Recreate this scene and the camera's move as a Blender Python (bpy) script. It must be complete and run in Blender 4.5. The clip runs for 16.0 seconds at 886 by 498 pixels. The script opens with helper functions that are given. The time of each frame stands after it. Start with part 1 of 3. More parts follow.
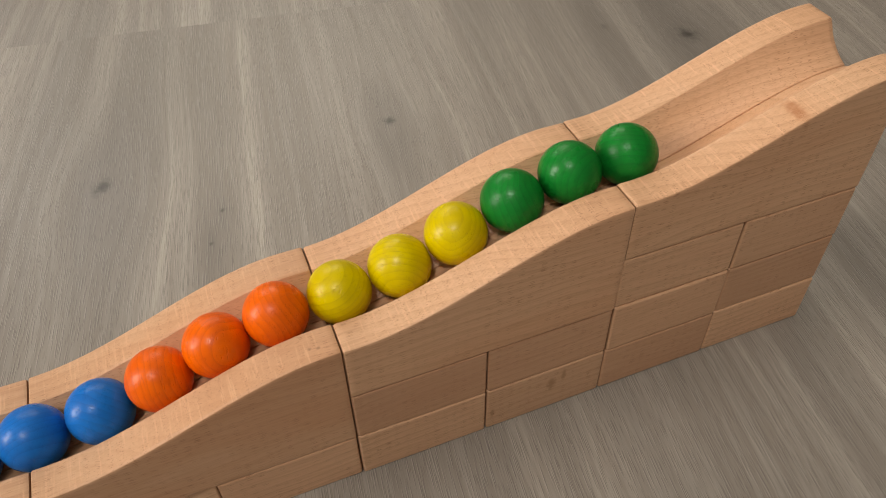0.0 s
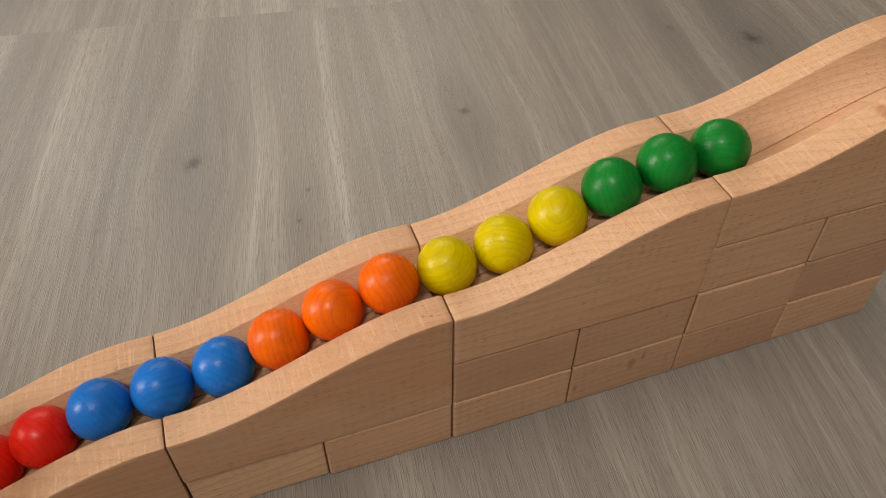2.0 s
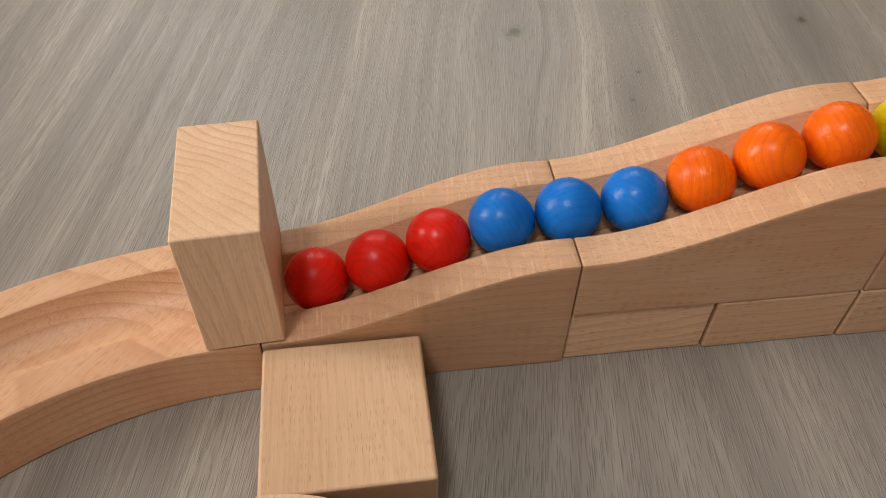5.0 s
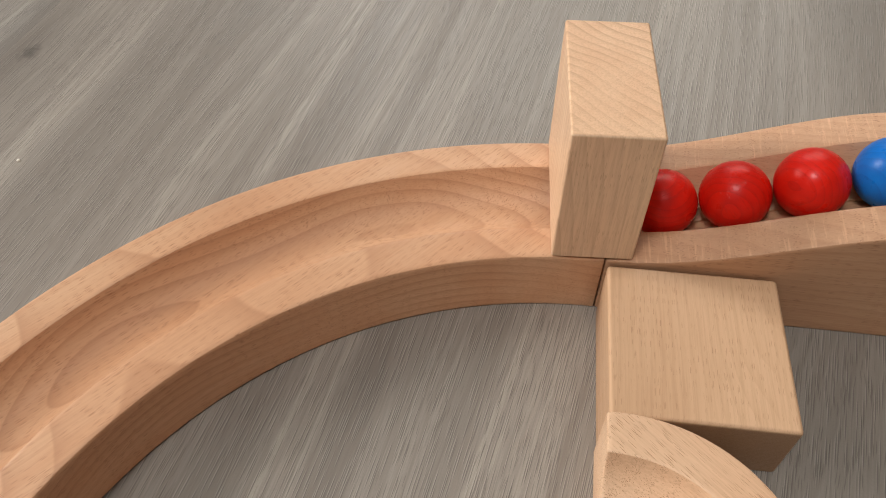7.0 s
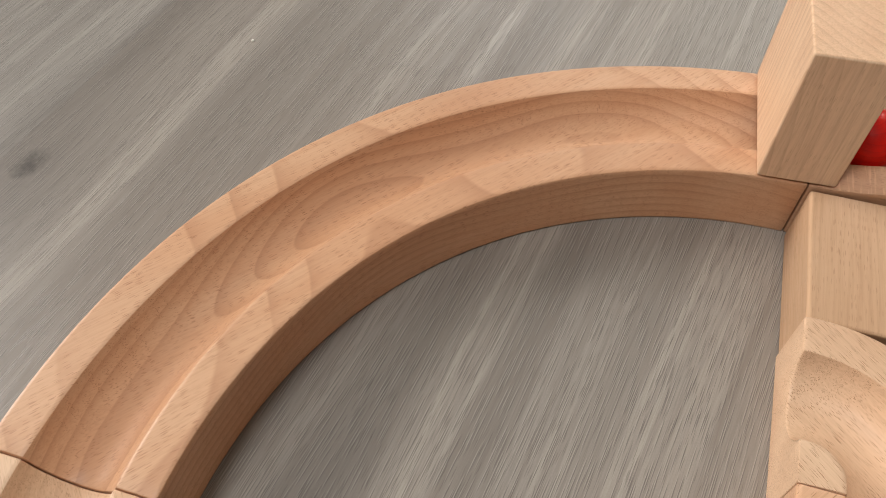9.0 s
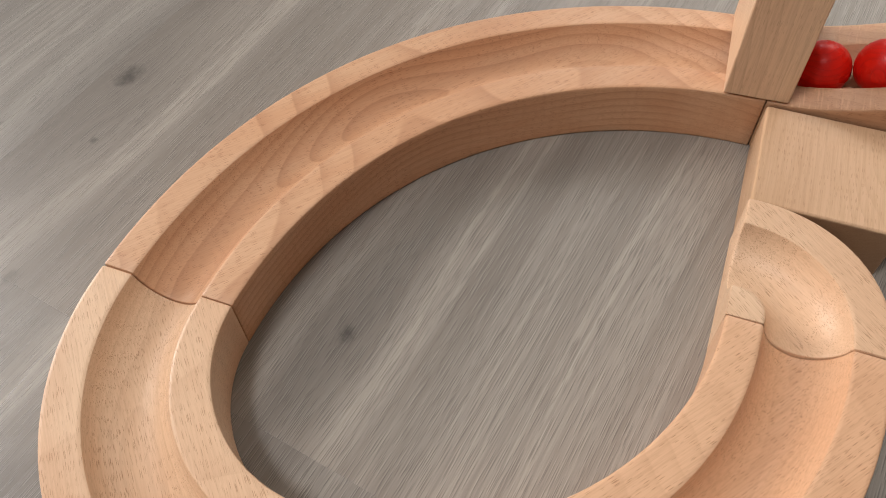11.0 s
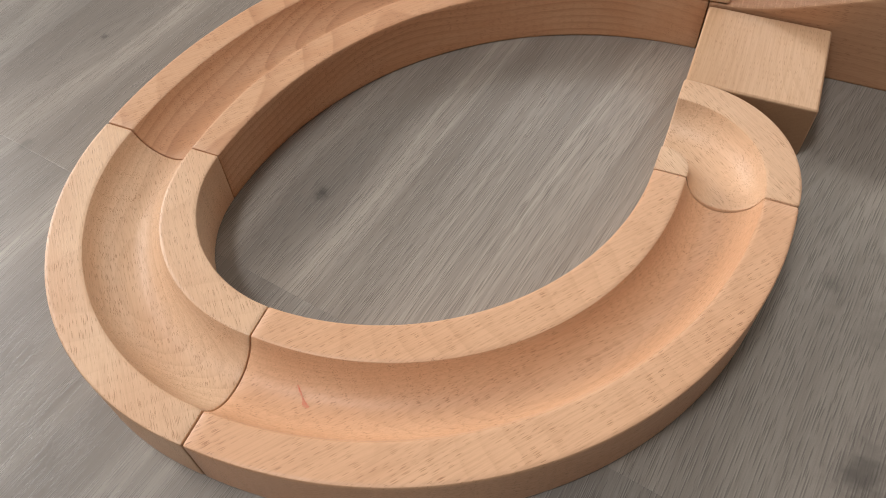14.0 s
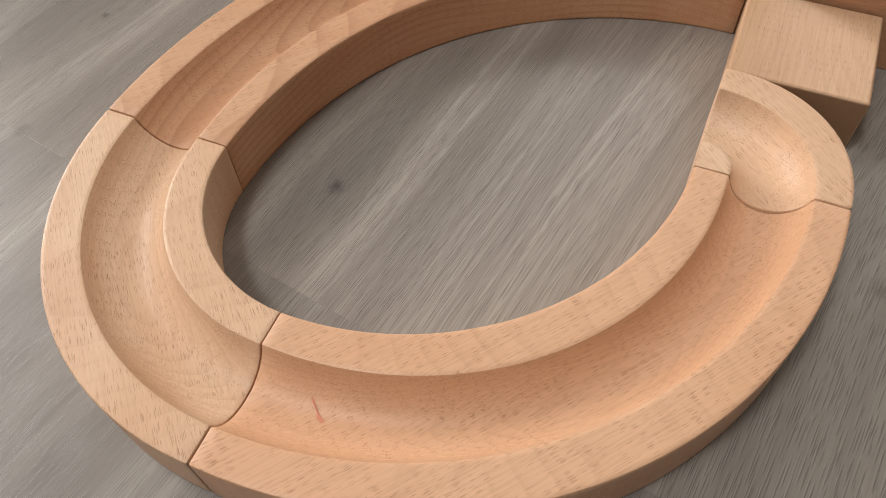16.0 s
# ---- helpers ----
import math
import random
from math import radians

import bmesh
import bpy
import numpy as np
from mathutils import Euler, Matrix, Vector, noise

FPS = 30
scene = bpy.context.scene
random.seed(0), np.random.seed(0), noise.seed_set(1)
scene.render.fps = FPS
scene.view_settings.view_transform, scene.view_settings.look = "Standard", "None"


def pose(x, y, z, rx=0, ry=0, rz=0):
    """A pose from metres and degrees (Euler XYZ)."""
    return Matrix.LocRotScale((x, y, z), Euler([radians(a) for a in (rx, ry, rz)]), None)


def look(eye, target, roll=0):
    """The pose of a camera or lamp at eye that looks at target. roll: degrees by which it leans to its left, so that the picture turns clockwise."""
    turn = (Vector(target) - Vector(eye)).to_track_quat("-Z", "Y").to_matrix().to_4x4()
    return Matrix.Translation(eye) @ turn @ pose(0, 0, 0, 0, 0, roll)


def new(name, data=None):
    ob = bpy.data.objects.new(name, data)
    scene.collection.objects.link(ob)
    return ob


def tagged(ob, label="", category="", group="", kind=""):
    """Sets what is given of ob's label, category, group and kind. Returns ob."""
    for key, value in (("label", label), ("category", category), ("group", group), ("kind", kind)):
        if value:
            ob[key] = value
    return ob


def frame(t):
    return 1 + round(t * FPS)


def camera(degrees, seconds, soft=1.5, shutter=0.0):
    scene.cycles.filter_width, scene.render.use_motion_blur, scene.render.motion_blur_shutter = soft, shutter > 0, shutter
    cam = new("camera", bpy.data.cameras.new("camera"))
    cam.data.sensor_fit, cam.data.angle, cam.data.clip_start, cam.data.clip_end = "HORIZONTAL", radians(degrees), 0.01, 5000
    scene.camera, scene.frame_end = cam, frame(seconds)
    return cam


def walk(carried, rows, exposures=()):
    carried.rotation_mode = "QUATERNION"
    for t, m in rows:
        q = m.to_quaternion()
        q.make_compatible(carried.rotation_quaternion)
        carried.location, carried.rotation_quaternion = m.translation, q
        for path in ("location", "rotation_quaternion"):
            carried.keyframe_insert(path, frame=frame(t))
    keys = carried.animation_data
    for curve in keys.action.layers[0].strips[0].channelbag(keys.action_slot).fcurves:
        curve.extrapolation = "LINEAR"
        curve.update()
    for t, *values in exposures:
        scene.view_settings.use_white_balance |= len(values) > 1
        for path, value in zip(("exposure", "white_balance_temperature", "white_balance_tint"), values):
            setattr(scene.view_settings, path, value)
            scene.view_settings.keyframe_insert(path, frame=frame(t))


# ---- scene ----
cam = camera(59.43, 16.0, soft=1.0)
PATH = [
    (0, (0.14254, -0.11801, 0.21386), (0.20461, 0.04606, 0.03573), -1.38),
    (0.5, (0.14054, -0.11816, 0.21645), (0.20204, 0.04671, 0.03886), -1.48),
    (1, (0.13515, -0.11993, 0.22009), (0.19776, 0.04489, 0.04285), -0.75),
    (1.5, (0.12378, -0.12058, 0.22225), (0.18514, 0.0445, 0.04482), -0.36),
    (2, (0.115, -0.12249, 0.22109), (0.17161, 0.04268, 0.04216), -0.27),
    (2.5, (0.10502, -0.12329, 0.21435), (0.15643, 0.04277, 0.03467), -0.6),
    (3, (0.09305, -0.12233, 0.20795), (0.13848, 0.04443, 0.02733), -0.75),
    (3.5, (0.08005, -0.12162, 0.20092), (0.11863, 0.04643, 0.01989), -1.4),
    (6, (-0.00094, -0.11713, 0.17147), (0.00203, 0.04629, -0.01769), 1.79),
    (6.5, (-0.01258, -0.1162, 0.16972), (-0.02377, 0.04211, -0.02344), 0.43),
    (7, (-0.0234, -0.11932, 0.16771), (-0.04441, 0.03612, -0.02697), -0.48),
    (7.5, (-0.03381, -0.12354, 0.16888), (-0.06224, 0.02874, -0.02735), -0.68),
    (8, (-0.04146, -0.13045, 0.1698), (-0.0782, 0.01817, -0.02784), -1.12),
    (8.5, (-0.04761, -0.13862, 0.1702), (-0.08849, 0.00432, -0.03079), -0.32),
    (9, (-0.05052, -0.14982, 0.17212), (-0.09471, -0.01078, -0.03089), -0.97),
    (11.5, (-0.01856, -0.20915, 0.19316), (-0.0763, -0.07629, -0.01059), -3.15),
    (12, (-0.01098, -0.22102, 0.19088), (-0.06963, -0.08806, -0.01255), -3.32),
    (12.5, (-0.00504, -0.23022, 0.19021), (-0.06434, -0.09955, -0.01451), -3.51),
    (13, (0.00162, -0.23558, 0.19001), (-0.05831, -0.10375, -0.01378), -3.35),
    (13.5, (0.00567, -0.23615, 0.18864), (-0.05506, -0.10254, -0.01374), -3.07),
    (14, (0.00559, -0.23725, 0.18726), (-0.05596, -0.10444, -0.01541), -3.18),
    (14.5, (0.00607, -0.23751, 0.1849), (-0.05581, -0.10535, -0.01809), -3.2),
    (15, (0.00204, -0.23768, 0.18211), (-0.05871, -0.10587, -0.02145), -2.58),
    (15.5, (-0.00077, -0.23611, 0.17893), (-0.06125, -0.10658, -0.02616), -2.41),
    (16, (-0.00463, -0.22718, 0.17902), (-0.06511, -0.10009, -0.02759), -3.05),
]
EXPOSURES = [(0, -0.05, 6950, 10), (3.5, -0.03, 6850, 10), (6.5, 0.02, 6500, 10), (9, 0.02, 6400, 10), (11.5, -0.02, 6420, 12), (16, -0.04, 6450, 12)]
walk(cam, [(t, look(eye, target, roll)) for t, eye, target, roll in PATH], EXPOSURES)

# ---- light ----
world = bpy.data.worlds.new("sky")
scene.world = world
world.use_nodes = True
wn, wl = world.node_tree.nodes, world.node_tree.links
sky = wn.new("ShaderNodeTexSky")
sky.sky_type, sky.sun_disc = "NISHITA", False
sky.sun_elevation, sky.sun_rotation = radians(35), radians(250)
wl.new(sky.outputs[0], wn["Background"].inputs[0])
wn["Background"].inputs[1].default_value = 0.12


def window_light(name, eye, target, width, height, watts, colour):
    lamp = bpy.data.lights.new(name, "AREA")
    lamp.shape, lamp.size, lamp.size_y, lamp.energy, lamp.color = "RECTANGLE", width, height, watts, colour
    ob = new(name, lamp)
    ob.matrix_world = pose(0, 0, 0, 0, 0, TURN) @ look(eye, target)
    return ob


TURN = -9.5  # degrees: the room and its boards lie askew to the ramp
ROOM = (-2.6, 2.4, -2.2, 2.3, 2.5)  # x0, x1, y0, y1, height, in the room's own axes
window_light("daylight_back", (0.15, 2.36, 1.6), (0.35, 0, 0.6), 0.9, 1.1, 13, (1.0, 0.92, 0.78))
# added fill from the north-west, no known window: lifts the loop's inner floor
window_light("corner_fill_light", (-0.95, 2.36, 1.75), (0, 0, 0.2), 0.8, 1.0, 11, (1.0, 0.97, 0.92))
window_light("daylight_side", (-2.66, -0.14, 1.22), (0, 0.1, 0.1), 0.8, 1.6, 66, (1.0, 0.95, 0.89))
window_light("ceiling_glow", (-0.45, -0.95, 2.46), (-0.45, -0.95, 0), 0.45, 0.45, 28, (0.97, 0.97, 0.97))


# ---- materials ----
def material(name):
    m = bpy.data.materials.new(name)
    m.use_nodes = True
    return m, m.node_tree.nodes, m.node_tree.links, m.node_tree.nodes["Principled BSDF"]


class Net:
    """Short forms for wiring nodes."""

    def __init__(self, nodes, links):
        self.n, self.l = nodes, links

    def put(self, socket, value):
        if isinstance(value, (int, float, tuple)):
            socket.default_value = value
        else:
            self.l.new(value, socket)

    def math(self, op, a, b=0.0, c=0.0):
        node = self.n.new("ShaderNodeMath")
        node.operation = op
        for s, v in zip(node.inputs, (a, b, c)):
            self.put(s, v)
        return node.outputs[0]

    def vec(self, op, a, b=(0, 0, 0)):
        node = self.n.new("ShaderNodeVectorMath")
        node.operation = op
        self.put(node.inputs[0], a)
        if op == "SCALE":
            self.put(node.inputs[3], b)
        else:
            self.put(node.inputs[1], b)
        return node.outputs[1] if op == "LENGTH" else node.outputs[0]

    def join(self, x, y, z):
        node = self.n.new("ShaderNodeCombineXYZ")
        for s, v in zip(node.inputs, (x, y, z)):
            self.put(s, v)
        return node.outputs[0]

    def split(self, v):
        node = self.n.new("ShaderNodeSeparateXYZ")
        self.put(node.inputs[0], v)
        return node.outputs

    def noise(self, v, scale=1.0, detail=2.0, rough=0.5):
        node = self.n.new("ShaderNodeTexNoise")
        self.put(node.inputs["Vector"], v)
        node.inputs["Scale"].default_value, node.inputs["Detail"].default_value = scale, detail
        node.inputs["Roughness"].default_value = rough
        return node.outputs[0]

    def ramp(self, f, lo, hi, a=0.0, b=1.0):
        node = self.n.new("ShaderNodeMapRange")
        node.interpolation_type = "SMOOTHSTEP"
        for s, v in zip(node.inputs, (f, lo, hi, a, b)):
            self.put(s, v)
        return node.outputs[0]

    def mix(self, f, a, b, blend="MIX"):
        node = self.n.new("ShaderNodeMix")
        node.data_type, node.blend_type = "RGBA", blend
        self.put(node.inputs[0], f)
        self.put(node.inputs[6], a)
        self.put(node.inputs[7], b)
        return node.outputs[2]

    def bump(self, height, strength, distance):
        node = self.n.new("ShaderNodeBump")
        node.inputs["Strength"].default_value, node.inputs["Distance"].default_value = strength, distance
        self.put(node.inputs["Height"], height)
        return node.outputs[0]

    def object_random(self):
        return self.n.new("ShaderNodeObjectInfo").outputs["Random"]

    def coords(self):
        return self.n.new("ShaderNodeTexCoord").outputs["Object"]


def beech(name, light, deep, ring_share=0.4, fleck_share=0.75, cloud_scale=(14, 40, 40), stain=None, sawn=0.0, rings=410.0, bent=0.014, many=0.42, cut_end=0.6, layers=None, dash=(330, 4000, 4000), vary=0.0):
    """Sanded beech: the grain runs along the object's own x. light, deep: its two tones; sawn: share of saw marks on upper faces."""
    m, n, l, bsdf = material(name)
    k = Net(n, l)
    rnd = k.object_random()
    shift = k.join(k.math("MULTIPLY", rnd, 7.3), k.math("MULTIPLY", rnd, 0.055), k.math("MULTIPLY_ADD", rnd, 0.041, 0.012))
    p = k.vec("ADD", k.coords(), shift)
    # growth rings round a heart that lies outside the piece
    wander = k.noise(k.vec("MULTIPLY", p, (9, 22, 22)), 1.0, 2.0)
    x, y, z = k.split(p)
    off = k.math("MULTIPLY", k.math("SUBTRACT", wander, 0.5), bent)
    radius = k.vec("LENGTH", k.join(0.0, k.math("ADD", y, k.math("ADD", off, 0.02)), k.math("ADD", z, off)))
    if layers:
        # flat-sawn: the rings lie as bowed layers, cut by the groove into nested loops
        bow, middle, lean = layers
        lx, ly, lz = k.split(k.coords())
        along = k.math("SUBTRACT", lx, middle)
        swing = k.math("MULTIPLY", k.math("SINE", k.math("MULTIPLY_ADD", lx, 75.0, -0.75)), 0.0021)
        level = k.math("MULTIPLY_ADD", k.math("MULTIPLY", along, along), bow, k.math("MULTIPLY_ADD", ly, lean, k.math("ADD", lz, swing)))
        radius = k.math("ADD", level, k.math("MULTIPLY", off, 0.8))
    phase = k.math("FRACT", k.math("MULTIPLY", radius, rings))
    ring = k.math("MULTIPLY", k.math("POWER", phase, 3.0), k.ramp(phase, 0.93, 1.0, 1.0, 0.0))
    ring = k.math("MULTIPLY", ring, k.ramp(k.noise(k.vec("MULTIPLY", p, (6, 60, 60)), 1.0, 1.0), 0.3, 0.6, 0.35, 1.0))
    # short dark flecks along the grain, scattered in cells
    cells = n.new("ShaderNodeTexVoronoi")
    k.put(cells.inputs["Vector"], k.vec("MULTIPLY", p, dash))
    cells.inputs["Scale"].default_value = 1.0
    fleck = k.ramp(cells.outputs["Distance"], 0.24, 0.37, 1.0, 0.0)
    fleck = k.math("MULTIPLY", fleck, k.ramp(k.split(cells.outputs["Color"])[0], many, many + 0.3))
    fleck = k.math("MULTIPLY", fleck, k.ramp(k.noise(p, 90.0, 2.0), 0.35, 0.6, 0.35, 1.0))
    fine = k.noise(k.vec("MULTIPLY", p, (75, 2300, 2300)), 1.0, 3.0, 0.65)
    cloud = k.noise(k.vec("MULTIPLY", p, cloud_scale), 1.0, 3.0)
    tone = k.mix(k.ramp(cloud, 0.3, 0.72), light, deep)
    tone = k.mix(k.math("MULTIPLY_ADD", rnd, -1.1, 0.45), tone, tuple(c * 0.80 for c in deep[:3]) + (1,))
    tone = k.mix(k.math("MULTIPLY_ADD", rnd, 0.9, -0.35), tone, tuple(min(1, c * 1.28) for c in light[:3]) + (1,))
    if vary:
        other = k.math("FRACT", k.math("MULTIPLY", rnd, 7.13))
        tone = k.mix(vary, tone, k.mix(1.0, tone, k.mix(other, (0.84, 0.78, 0.76, 1), (1.10, 1.13, 1.14, 1)), "MULTIPLY"))
    dark = tuple(c * f for c, f in zip(deep[:3], (0.62, 0.50, 0.42))) + (1,)
    tone = k.mix(k.math("MULTIPLY", ring, ring_share), tone, dark)
    tone = k.mix(k.ramp(fine, 0.38, 0.72, 0.0, 0.32), tone, tuple(c * f for c, f in zip(deep[:3], (0.74, 0.68, 0.62))) + (1,))
    tone = k.mix(k.math("MULTIPLY", fleck, fleck_share), tone, tuple(c * f for c, f in zip(deep[:3], (0.55, 0.42, 0.32))) + (1,))
    height = k.math("SUBTRACT", k.math("MULTIPLY", fine, 0.6), fleck)
    if sawn:
        up = k.split(n.new("ShaderNodeNewGeometry").outputs["Normal"])[2]
        rim = k.ramp(k.math("ABSOLUTE", k.math("SUBTRACT", k.split(k.coords())[1], 0.02)), 0.0100, 0.0106)
        face = k.math("MULTIPLY", k.ramp(up, 0.55, 0.8, 0.0, sawn), rim)
        cut = k.ramp(k.noise(k.vec("MULTIPLY", p, (1300, 90, 90)), 1.0, 3.0, 0.6), 0.52, 0.70)
        tone = k.mix(k.math("MULTIPLY", cut, face), tone, tuple(min(1, c * 1.35) for c in light[:3]) + (1,))
        height = k.math("ADD", height, k.math("MULTIPLY", k.math("MULTIPLY", cut, face), 1.2))
    # end grain drinks more oil and is darker
    end = k.math("ABSOLUTE", k.split(n.new("ShaderNodeTexCoord").outputs["Normal"])[0])
    tone = k.mix(k.ramp(end, 0.75, 0.97), tone, k.mix(1.0, tone, (cut_end, cut_end * 0.94, cut_end * 0.88, 1), "MULTIPLY"))
    for place, scale, colour in stain or ():
        here = k.vec("MULTIPLY", k.vec("SUBTRACT", k.coords(), place), scale)
        blot = k.math("ADD", k.vec("LENGTH", here), k.math("MULTIPLY", k.noise(k.coords(), 900.0, 2.0), 0.9))
        tone = k.mix(k.ramp(blot, 0.7, 1.5, 0.6, 0.0), tone, colour)
    l.new(tone, bsdf.inputs["Base Color"])
    k.put(bsdf.inputs["Roughness"], k.ramp(fine, 0.2, 0.8, 0.36, 0.52))
    bsdf.inputs["Specular IOR Level"].default_value = 0.45
    l.new(k.bump(height, 0.35, 0.00014), bsdf.inputs["Normal"])
    return m


def stained(name, colour, dark):
    """Beech dyed through and lacquered."""
    m, n, l, bsdf = material(name)
    k = Net(n, l)
    rnd = k.object_random()
    p = k.vec("ADD", k.coords(), k.join(k.math("MULTIPLY", rnd, 3.0), 0.0, k.math("MULTIPLY", rnd, 0.02)))
    x, y, z = k.split(p)
    wob = k.math("MULTIPLY", k.noise(k.vec("MULTIPLY", p, (20, 60, 60)), 1.0, 2.0), 0.006)
    radius = k.vec("LENGTH", k.join(0.0, k.math("ADD", y, k.math("ADD", wob, 0.016)), k.math("ADD", z, wob)))
    ring = k.math("POWER", k.math("FRACT", k.math("MULTIPLY", radius, 620.0)), 3.0)
    fleck = k.ramp(k.noise(k.vec("MULTIPLY", p, (300, 2400, 2400)), 1.0, 1.0), 0.6, 0.72)
    cloud = k.noise(p, 160.0, 3.0)
    tone = k.mix(k.ramp(cloud, 0.3, 0.75, 0.0, 0.5), colour, dark)
    tone = k.mix(k.math("MULTIPLY", ring, 0.5), tone, dark)
    tone = k.mix(k.math("MULTIPLY", fleck, 0.35), tone, dark)
    l.new(tone, bsdf.inputs["Base Color"])
    k.put(bsdf.inputs["Roughness"], k.ramp(cloud, 0.3, 0.7, 0.26, 0.36))
    bsdf.inputs["Specular IOR Level"].default_value = 0.24
    turned = k.noise(k.vec("MULTIPLY", k.coords(), (1800, 120, 120)), 1.0, 2.0)
    l.new(k.bump(k.math("SUBTRACT", k.math("MULTIPLY", turned, 0.5), fleck), 0.34, 0.00014), bsdf.inputs["Normal"])
    return m


# knots of the floor in metres across and along the boards, and their size; the last three also carry shade
KNOTS_AND_SHADE = [
    (0.0678, 0.1827, 0.0085, 1.00),
    (0.1935, 0.2007, 0.0055, 0.90),
    (0.1148, 0.1561, 0.0025, 0.80),
    (0.1109, 0.1372, 0.0018, 0.80),
    (-0.1467, 0.1133, 0.0070, 0.80),
    (-0.2062, 0.0507, 0.0070, 0.80),
    (-0.2060, -0.0721, 0.0085, 0.95),
    (-0.0769, -0.1224, 0.0045, 0.90),
    (-0.1989, -0.1022, 0.0022, 0.80),
    (0.3594, 0.2396, 0.0110, 1.00),
    (0.3270, 0.2575, 0.0050, 0.50),
    (-0.1778, -0.1555, 0.0050, 0.45),
    (0.0694, -0.0756, 0.0060, 0.50),
    (0.0771, -0.0611, 0.0050, 0.40),
    # broad patches: partly dark clouded wood, partly shade painted into the board
    (0.0903, -0.1278, 0.0160, 0.80),
    (0.0926, -0.0808, 0.0200, 0.70),
    (0.0881, -0.1627, 0.0160, 0.60),
]


def oak_floor():
    """Grey limed oak boards: across is x, the grain runs along y."""
    m, n, l, bsdf = material("grey_oak_board")
    k = Net(n, l)
    rnd = k.object_random()
    base = k.coords()
    x, y, z = k.split(base)
    dark = None
    halo = None
    for kx, ky, size, strength in KNOTS_AND_SHADE:
        dx, dy = k.math("SUBTRACT", x, kx), k.math("SUBTRACT", y, ky)
        far = k.vec("LENGTH", k.join(k.math("MULTIPLY", dx, 1 / (2.4 * size)), k.math("MULTIPLY", dy, 1 / (5.0 * size)), 0.0))
        pull = k.math("DIVIDE", 0.8 * strength, k.math("ADD", 1.0, k.math("POWER", far, 2.5)))
        x = k.math("SUBTRACT", x, k.math("MULTIPLY", dx, pull))
        near = k.vec("LENGTH", k.join(k.math("MULTIPLY", dx, 1 / size), k.math("MULTIPLY", dy, 0.8 / size), 0.0))
        near = k.math("ADD", near, k.math("MULTIPLY_ADD", k.noise(base, 1.6 / size, 3.0, 0.7), 1.1, -0.55))
        spot = k.ramp(near, -0.1, 0.75, strength, 0.0)
        ring = k.math("MULTIPLY", k.ramp(near, 0.2, 2.4, 0.60 * strength, 0.0), k.math("MULTIPLY_ADD", k.math("SINE", k.math("MULTIPLY", near, 9.0)), 0.3, 0.7))
        band = k.vec("LENGTH", k.join(k.math("MULTIPLY", dx, 0.42 / size), k.math("MULTIPLY", dy, 0.11 / size), 0.0))
        band = k.math("ADD", band, k.math("MULTIPLY_ADD", k.noise(k.vec("MULTIPLY", base, (60, 14, 1)), 1.0, 2.0), 1.2, -0.6))
        ring = k.math("MAXIMUM", ring, k.ramp(band, 0.1, 1.5, 0.42 * strength, 0.0))
        dark = spot if dark is None else k.math("MAXIMUM", dark, spot)
        halo = ring if halo is None else k.math("MAXIMUM", halo, ring)
    p = k.join(k.math("ADD", x, k.math("MULTIPLY", rnd, 3.1)), k.math("ADD", y, k.math("MULTIPLY", rnd, 11.0)), 0.0)
    bend = k.math("MULTIPLY", k.math("SUBTRACT", k.noise(k.vec("MULTIPLY", p, (9, 2.2, 1)), 1.0, 2.0), 0.5), 0.022)
    px, py, pz = k.split(p)
    q = k.join(k.math("ADD", px, bend), py, 0.0)
    broad = k.noise(k.vec("MULTIPLY", q, (55, 2.2, 1)), 1.0, 3.0, 0.6)
    streak = k.noise(k.vec("MULTIPLY", q, (260, 7, 1)), 1.0, 3.0, 0.65)
    straight = k.join(k.math("ADD", k.split(base)[0], k.math("MULTIPLY", rnd, 3.1)), py, 0.0)
    fibre = k.mix(0.35, straight, q)
    lines = []
    for sx in (0.0, 0.00021):
        cells = n.new("ShaderNodeTexVoronoi")
        cells.voronoi_dimensions = "2D"
        cells.inputs["Scale"].default_value = 1.0
        k.put(cells.inputs["Vector"], k.vec("MULTIPLY", k.vec("ADD", fibre, (sx, 0.0, 0.0)), (2350, 72, 1)))
        line = k.ramp(cells.outputs["Distance"], 0.18, 0.40, 1.0, 0.0)
        lines.append(k.math("MULTIPLY", line, k.ramp(k.split(cells.outputs["Color"])[0], 0.05, 0.6)))
    pore, lime = lines
    waver = k.math("MULTIPLY", k.math("SUBTRACT", k.noise(k.vec("MULTIPLY", base, (260, 130, 1)), 1.0, 2.0), 0.5), 0.0011)
    bx, by, bz = k.split(fibre)
    cells = n.new("ShaderNodeTexVoronoi")
    cells.voronoi_dimensions = "2D"
    cells.inputs["Scale"].default_value = 1.0
    k.put(cells.inputs["Vector"], k.vec("MULTIPLY", k.join(k.math("ADD", bx, waver), by, 0.0), (1900, 90, 1)))
    slit = k.ramp(cells.outputs["Distance"], 0.10, 0.24, 1.0, 0.0)
    slit = k.math("MULTIPLY", slit, k.ramp(k.split(cells.outputs["Color"])[0], 0.25, 0.55))
    slit = k.math("MULTIPLY", slit, k.ramp(k.noise(k.vec("MULTIPLY", q, (70, 9, 1)), 1.0, 2.0), 0.36, 0.58, 0.15, 1.0))
    hair = k.ramp(k.noise(k.vec("MULTIPLY", fibre, (2600, 60, 1)), 1.0, 2.0, 0.6), 0.4, 0.65)
    cloud = k.noise(k.vec("MULTIPLY", q, (17, 1.6, 1)), 1.0, 3.0)
    grit = k.noise(base, 2200.0, 2.0, 0.7)
